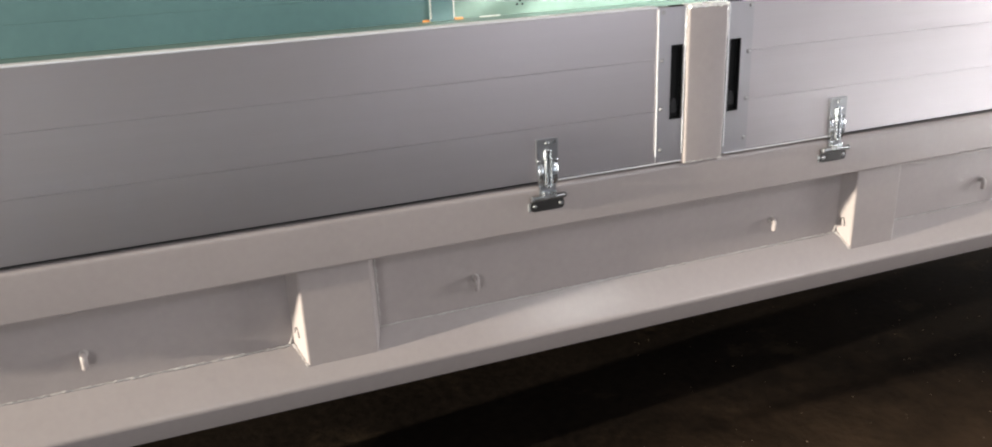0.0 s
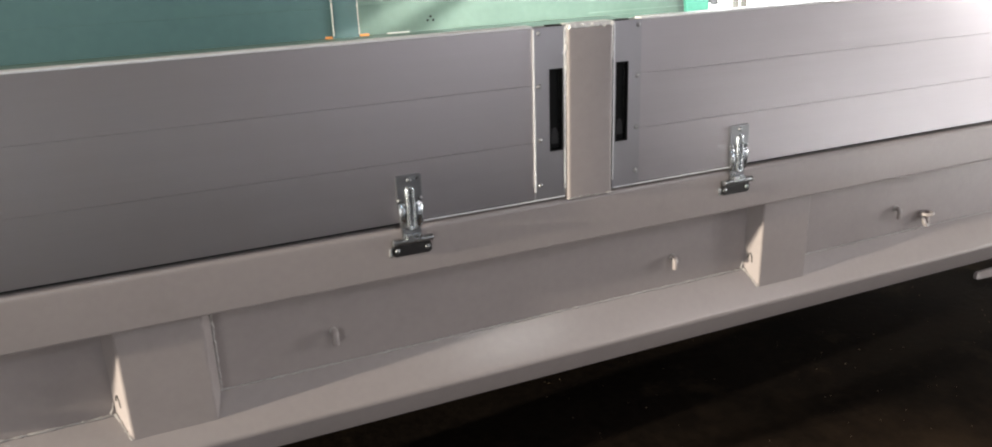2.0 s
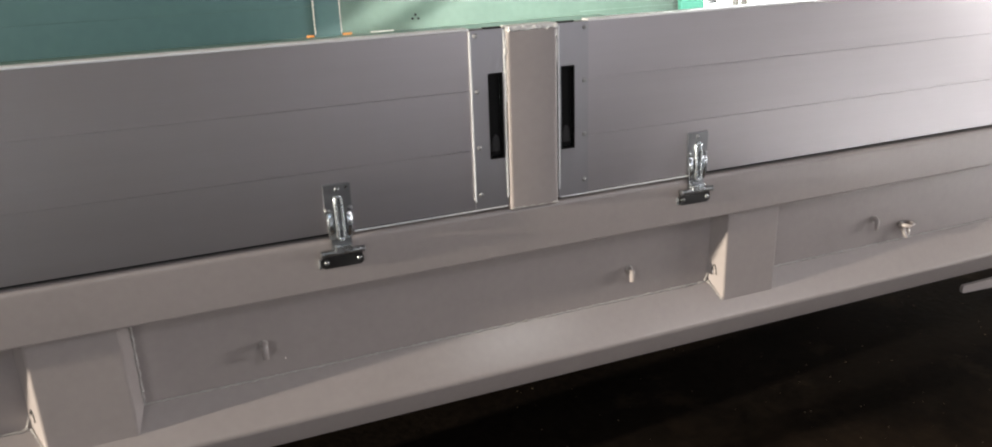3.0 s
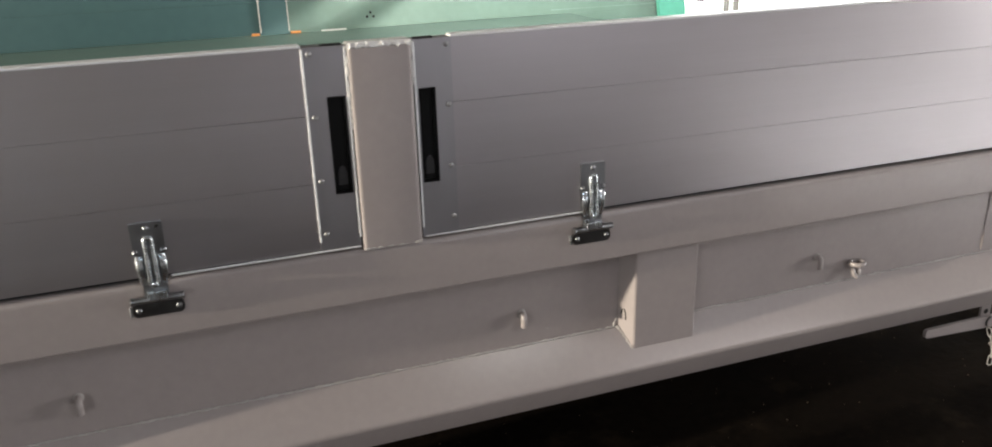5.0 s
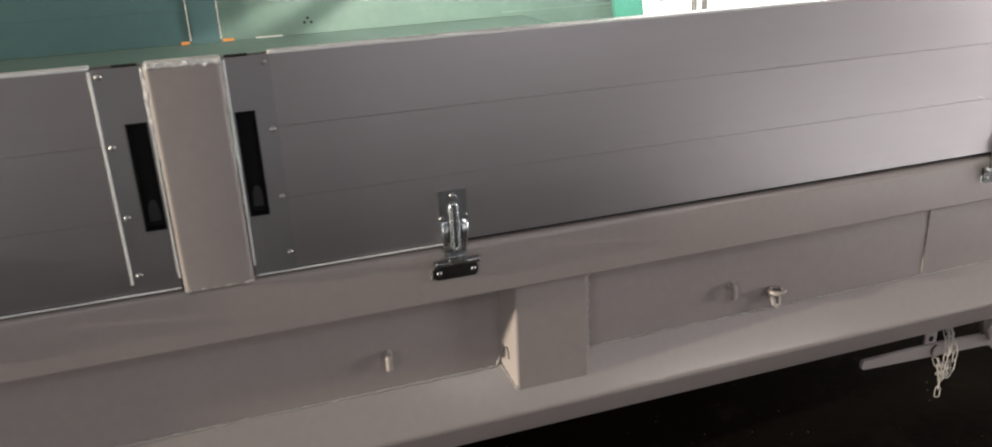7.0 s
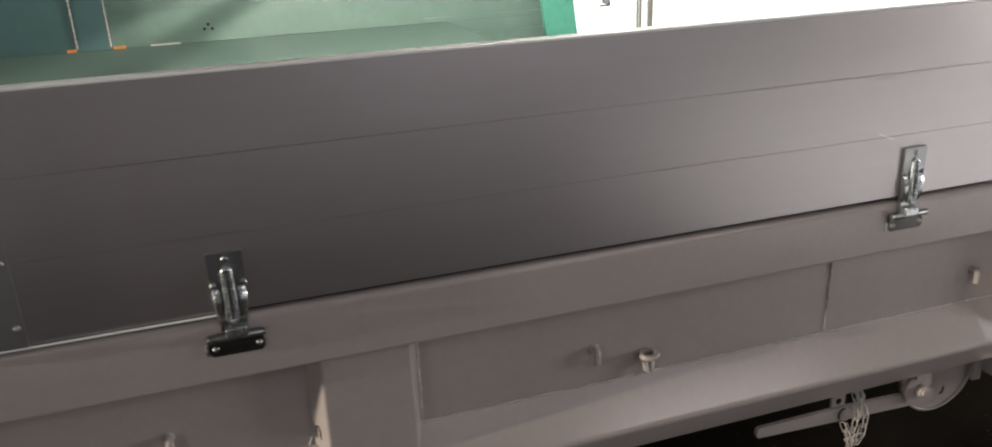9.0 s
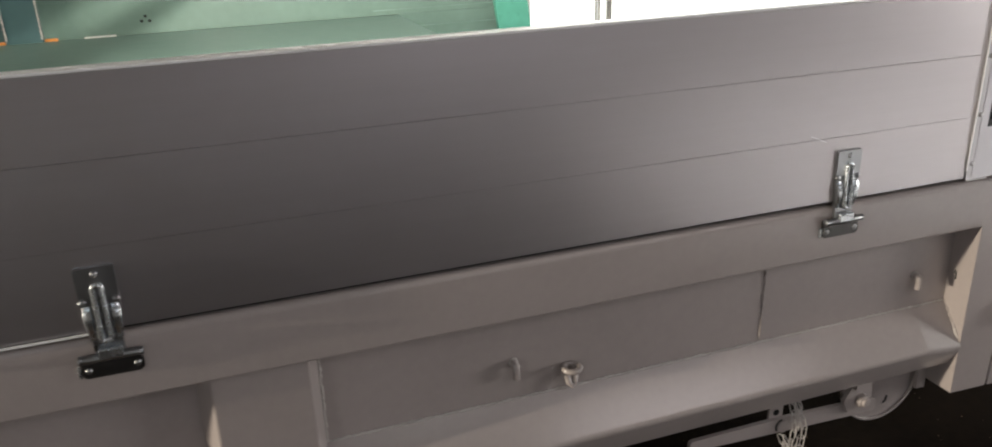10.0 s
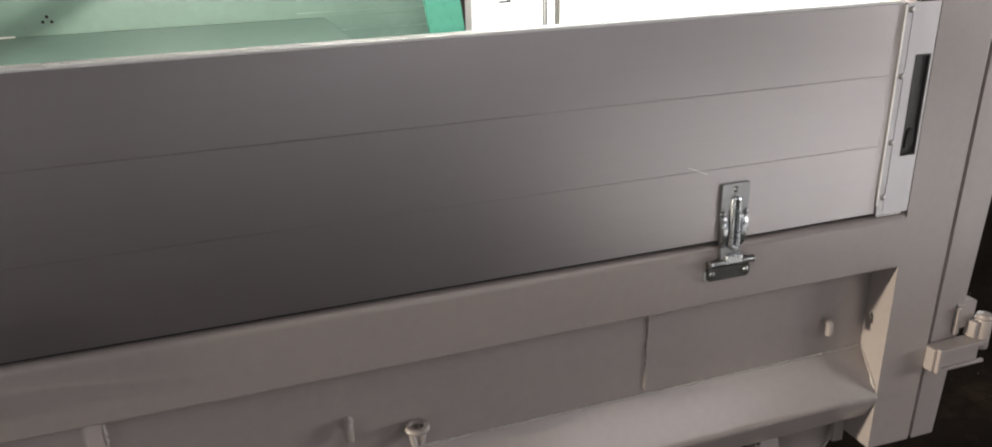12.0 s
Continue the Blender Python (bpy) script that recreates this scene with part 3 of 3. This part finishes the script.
def end_profile(parent, x0, x1, k0, k1, rivet_x, bright, face=0.008):
    y0, y1, z0, z1 = -0.0055, 0.030, SIDE_B - 0.003, SIDE_T + 0.001
    bm = holed_plate((x0, k0, k1, x1), (z0, 1.162, 1.353, z1), y0, y1)
    e = part("end_profile", bm, PROFILE, parent, "smooth aluminium end profile")
    for z in (1.434, 1.316, 1.192, 1.084):
        part("rivet", dome((rivet_x, y0, z), 0.0058, 0.6), RIVET, e, "", True)
    for x in bright:
        # White strip paints the light caught on the profile's edge.
        part("edge_strip", box(x - 0.0020, x + 0.0020, y0 - 0.0009, y0 + 0.001, z0 + 0.02, z1 - 0.003, 0.0008, 1), EDGE, e, "aluminium edge strip whitened for the light it catches")
    part("latch_cap", box(k0 - 0.004, k1 + 0.001, -0.004, 0.010, z1 + 0.0003, z1 + 0.0035, 0.001, 1), RUBBER, e, "black latch cap")
    latch(parent, k0, k1, face)


def drop_side(x0, x1, y, label, mat, near=True):
    s = thing("drop_side", label, "drop side", (x0, y, SIDE_B), "drop sides of the truck bed")
    cuts = (SIDE_B, 1.187, 1.319, SIDE_T) if near else (1.179, 1.319, SIDE_T)
    for a, b in zip(cuts, cuts[1:]):
        o = rounded([(y, a + 0.0002), (y, b - 0.0002), (y + 0.026, b - 0.0002), (y + 0.026, a + 0.0002)], 0.0004, 2)
        part("plank", extrude_x(o, x0, x1), mat, s)
    if near:
        # Near-white rail stands for the light along the top edge.
        part("top_rail", box(x0, x1, y - 0.001, y + 0.030, SIDE_T - 0.0003, SIDE_T + 0.0052, 0.0024, 3), EDGE, s, "aluminium top rail whitened for light from above")
    return s


left = drop_side(XF, -0.080, -0.0015, "silver grey aluminium drop side, closed, with zinc hinges", ALU)
end_profile(left, -0.080, -0.001, -0.042, -0.007, -0.067, (-0.080, -0.0015))
# White strip draws the reflected light below the side.
part("bottom_glint", box(-0.36, -0.003, -0.0075, -0.002, SIDE_B - 0.0038, SIDE_B - 0.0008, 0.0008, 1), EDGE, left, "white strip drawing the light line along the bottom edge")
hinge(left, -0.390)
hinge(left, -2.30)
right = drop_side(0.203, 2.226, -0.0015, "silver grey aluminium drop side, closed, with two zinc hinges", ALU)
end_profile(right, 0.127, 0.203, 0.134, 0.168, 0.193, (0.1285,))
part("bottom_glint", box(2.228, 2.286, -0.0075, -0.002, SIDE_B - 0.0060, SIDE_B - 0.0031, 0.001, 1), EDGE, right, "white strip drawing the light line along the bottom edge")
# Dark filler gives the gap beside the post its shade.
part("gap_filler", box(2.3025, 2.311, 0.010, 0.028, SIDE_B, SIDE_T), RUBBER, right, "dark strip standing in for shade in the post gap")
end_profile(right, 2.226, 2.302, 2.262, 2.297, 2.236, (2.225,), -0.0015)
part("bottom_glint", box(0.131, 0.488, -0.0075, -0.002, SIDE_B - 0.0038, SIDE_B - 0.0008, 0.0008, 1), EDGE, right, "white strip drawing the light line along the bottom edge")
part("fold_line", box(2.2405, 2.2415, -0.0063, -0.0052, SIDE_B + 0.004, SIDE_T - 0.004), PROFILE, right, "faint folded edge of the end profile")
part("joint_cover", box(2.212, 2.2232, -0.0018, 0.020, SIDE_B + 0.002, SIDE_T - 0.002, 0.0003, 1), ALU, right, "flat aluminium joint cover")
hinge(right, 0.508)
hinge(right, 1.902)
part("pale_mark", tube([(1.806, -0.0016, 1.196), (1.822, -0.0016, 1.1895), (1.844, -0.0016, 1.180)], 0.0007, 6), EDGE, right, "pale thin curved mark", True)
drop_side(XF, 0.040, FAR, "teal painted far drop side, closed", TEAL, False)
fr = drop_side(0.169, 2.12, FAR, "teal far drop side, paled for glare, with dark screw holes", HAZED_TEAL, False)
for x, z in ((0.525, 1.229), (0.555, 1.228), (0.541, 1.247), (1.84, 1.27), (1.88, 1.27)):
    part("screw_hole", disc((x, FAR - 0.0005, z), (0, 1, 0), 0.006, 0.003, 12), BLACK, fr)

part("lower_plank", box(1.5605, 2.12, FAR, FAR + 0.026, 1.0755, 1.1785), HAZED_TEAL, fr)
for z in (1.1235, 1.200):
    part("rib", box(1.45 if z > 1.18 else 1.57, 2.11, FAR - 0.0035, FAR - 0.0005, z - 0.0016, z + 0.0016), PALE, fr, "pale rib")
board = thing("upright_board", "bright green painted board leaning slightly on the rear sill", "board", (2.03, 2.16, 1.075))
bm = extrude_y([(1.949, 1.0755), (2.096, 1.0755), (1.978, 1.95), (1.831, 1.95)], 2.150, 2.175)
part("plank", bm, GREEN, board)

# ---- added lamp and blockers that cast flare-like bands over the bed ----
lamp = thing("flare_band_lamp", "unseen added lamp with a slotted blocker casting flare-like bands", "lamp", (0.951, 0.53, 1.744))
turn = Matrix.Translation((0.951, 0.53, 1.7445)) @ Matrix.Rotation(-0.1914, 4, "Z") @ Matrix.Rotation(-0.0353, 4, "X")


def shade_sheet(start, end, half=0.24, r=0.07, thick=0.0012):
    """A curved blocking sheet round the added light between two angles, counted from the -x side downwards."""
    bm = bmesh.new()
    n = max(2, int(abs(end - start) / 6))
    rows = []
    for k in range(n + 1):
        a = radians(start + (end - start) * k / n)
        rows.append([bm.verts.new(turn @ Vector((-q * math.cos(a), y, -q * math.sin(a)))) for q in (r, r + thick) for y in (-half, half)])
    for p, q in zip(rows, rows[1:]):
        for i, j in ((0, 1), (1, 3), (3, 2), (2, 0)):
            bm.faces.new((p[i], p[j], q[j], q[i]))
    bm.faces.new([rows[0][i] for i in (0, 1, 3, 2)])
    bm.faces.new([rows[-1][i] for i in (0, 1, 3, 2)])
    return bm


part("shade", shade_sheet(-190.0, 22.6), STEEL_DARK, lamp, "dark blocker round the added light", True)
part("slat", shade_sheet(25.6, 33.5), STEEL_DARK, lamp, "dark slat that splits the cast bands", True)
for y in (-0.242, 0.242):
    part("end_cap", disc(turn @ Vector((0, y, 0)), turn.to_3x3() @ Vector((0, 1, 0)), 0.0715, 0.003, 28), STEEL_DARK, lamp, "round end cap")
for y in (-0.20, 0.20):
    top = turn @ Vector((0, y, 0.071))
    part("cord", tube([top, (top.x, top.y, H)], 0.003, 6), RUBBER, lamp, "black cord holding the added blocker")

# ---- tailgate ----
gate = part("tailgate", box(2.443, 2.483, 0.065, FAR - 0.05, 0.48, 1.02), PAINT, bed, "light grey painted steel tailgate")
part("side_plate", extrude_y(rounded([(2.442, 0.472), (2.503, 0.472), (2.575, 1.62), (2.470, 1.62)], 0.003, 3), 0.010, 0.060), PAINT, gate, "grey edge plate widening upwards")
part("gap_filler", extrude_y([(2.4235, 0.50), (2.4425, 0.50), (2.4705, 1.60), (2.450, 1.60)], 0.030, 0.055), PAINT, gate, "grey painted filler strip")
bm = box(2.427, 2.553, -0.022, 0.009, 0.664, 0.718, 0.003)
mesh_box(bm, 2.437, 2.566, -0.029, -0.0215, 0.706, 0.718, 0.002)
mesh_box(bm, 2.437, 2.566, -0.029, -0.0215, 0.664, 0.672, 0.002)
mesh_box(bm, 2.434, 2.444, -0.031, -0.0215, 0.662, 0.720, 0.002)
part("hinge_block", bm, PAINT, gate, "pale painted channel hinge block")
bm = box(2.502, 2.556, 0.006, 0.050, 0.738, 0.800, 0.003)
mesh_box(bm, 2.500, 2.512, 0.000, 0.009, 0.728, 0.790, 0.002)
part("hinge_bracket", bm, PAINT, gate, "grey welded hinge bracket")
bm = disc((2.569, -0.006, 0.726), (0, 0, 1), 0.019, 0.070, 20, 0.003)
disc((2.569, -0.006, 0.765), (0, 0, 1), 0.016, 0.012, 20, 0.004, bm)
mesh_box(bm, 2.537, 2.553, -0.016, 0.012, 0.719, 0.758, 0.003)
part("hinge_pin", bm, PAINT, gate, "cream painted hinge pin boss", True)

# ---- tailgate release under the rail ----
o = rounded([(1.610, 0.474), (1.85, 0.463), (2.13, 0.452), (2.13, 0.488), (1.85, 0.500), (1.610, 0.500)], [0.010, 0, 0.012, 0.012, 0, 0.010], 4)
rel = part("release_lever", extrude_y(o, 0.050, 0.061), PAINT, bed, "long flat grey tailgate release lever")
part("hanger_tab", extrude_y(rounded([(1.827, 0.474), (1.865, 0.474), (1.865, 0.556), (1.827, 0.556)], [0.004, 0.004, 0, 0]), 0.0615, 0.068), PAINT, rel, "drilled hanger tab")
part("hole", disc((1.846, 0.0612, 0.512), (0, 1, 0), 0.008, 0.002, 14), BLACK, rel)
part("washer", disc((1.857, 0.047, 0.480), (0, 1, 0), 0.016, 0.006, 18, 0.001), PAINT, rel, "", True)
part("washer_gap", tube([(1.857 + 0.0175 * math.cos(k), 0.0485, 0.480 + 0.0175 * math.sin(k)) for k in (1.7, 2.1, 2.5, 2.9, 3.3, 3.7)], 0.0022, 6), STEEL_DARK, rel, "", True)
part("pivot_plate", extrude_y(rounded([(2.020, 0.508), (2.044, 0.551), (2.096, 0.549), (2.104, 0.512), (2.092, 0.474), (2.036, 0.476)], 0.006, 3), 0.038, 0.0495), PAINT, rel, "angled pivot plate")
part("pivot_bolt", disc((2.070, 0.031, 0.506), (0, 1, 0), 0.0165, 0.018, 24, 0.003), PAINT, rel, "painted round bolt", True)
part("bolt_end", disc((2.070, 0.021, 0.506), (0, 1, 0), 0.011, 0.010, 18, 0.002), PAINT, rel, "", True)
part("lug", extrude_y(rounded([(2.040, 0.540), (2.084, 0.540), (2.088, 0.572), (2.046, 0.572)], 0.009, 4), 0.026, 0.038), PAINT, rel, "small rounded lug under the rail")
part("guide_disc", disc((2.183, 0.101, 0.503), (0, 1, 0), 0.116, 0.010, 56, 0.002), PAINT, rel, "round grey guide disc", True)
part("disc_rim", tube([(2.183 + 0.114 * math.cos(k * math.tau / 56), 0.094, 0.503 + 0.114 * math.sin(k * math.tau / 56)) for k in range(56)], 0.004, 6, True), PAINT, rel, "", True)
part("disc_slot", tube([(2.202, 0.0955, 0.428), (2.210, 0.0955, 0.434), (2.211, 0.0955, 0.448)], 0.003, 6), STEEL_DARK, rel, "", True)
part("mount_plate", extrude_y([(2.281, 0.462), (2.3085, 0.460), (2.3085, 0.60), (2.09, 0.60), (2.09, 0.5185), (2.281, 0.5195)], 0.0745, 0.082), PAINT, rel, "grey mounting plate")

strands = (
    [(1.915, 0.046, 0.556), (1.924, 0.040, 0.530), (1.930, 0.036, 0.495), (1.934, 0.036, 0.450), (1.928, 0.036, 0.412), (1.916, 0.036, 0.398), (1.904, 0.038, 0.410), (1.894, 0.040, 0.440), (1.882, 0.043, 0.470)],
    [(1.908, 0.046, 0.556), (1.914, 0.040, 0.525), (1.917, 0.033, 0.480), (1.909, 0.031, 0.430), (1.902, 0.030, 0.392), (1.900, 0.030, 0.350), (1.900, 0.030, 0.335)],
    [(1.921, 0.046, 0.556), (1.936, 0.040, 0.520), (1.944, 0.030, 0.470), (1.938, 0.028, 0.430), (1.924, 0.027, 0.412), (1.910, 0.028, 0.425), (1.896, 0.034, 0.452)],
)


def link_mesh():
    half, r = 0.0105, 0.0060
    pts = [(r * math.cos(a), 0, half + r * math.sin(a)) for a in [math.pi * k / 6 for k in range(7)]]
    pts += [(-r * math.cos(a), 0, -half - r * math.sin(a)) for a in [math.pi * k / 6 for k in range(7)]]
    bm = tube(pts, 0.0014, 6, True)
    bmesh.ops.recalc_face_normals(bm, faces=bm.faces)
    me = bpy.data.meshes.new("link")
    bm.to_mesh(me)
    bm.free()
    me.materials.append(WELD)
    for p in me.polygons:
        p.use_smooth = True
    return me


LINK = link_mesh()
chain = thing("chain", "thin pale steel chain hanging in loops beside the release lever", "chain", (1.875, 0.046, 0.556))
for line in strands:
    pts = [Vector(p) - Vector((0.038, 0, 0)) for p in line]
    run, k, pitch = 0.0, 0, 0.0250
    for a, b in zip(pts, pts[1:]):
        d, length = (b - a).normalized(), (b - a).length
        while run <= length:
            ob = new("chain_link", LINK)
            q = Vector((0, 0, 1)).rotation_difference(d)
            ob.matrix_world = Matrix.Translation(a + d * run) @ q.to_matrix().to_4x4() @ Matrix.Rotation(radians(40 + 90 * (k % 2)), 4, "Z")
            ob.parent = chain
            ob.matrix_parent_inverse = chain.matrix_world.inverted()
            run += pitch
            k += 1
        run -= length

# ---- grit on the hall floor ----
rng = random.Random(21)
bm = bmesh.new()
for _ in range(550):
    r = rng.uniform(0.0008, 0.0026)
    m = Matrix.Translation((rng.uniform(0.3, 4.2), rng.uniform(-0.5, 2.2), r * 0.4)) @ Matrix.Rotation(rng.uniform(0, 6), 4, "Z") @ Matrix.Diagonal((r * rng.uniform(0.7, 1.6), r, r * 0.6, 1))
    bmesh.ops.create_icosphere(bm, subdivisions=1, radius=1.0, matrix=m)
GRIT = material("pale_grit", (0.15, 0.11, 0.07), 0.8, 0.0, 90, 0.5, 0.2)
tagged(part("grit", bm, GRIT), "small pale grit scattered on the dark floor", "grit", kind="stuff")
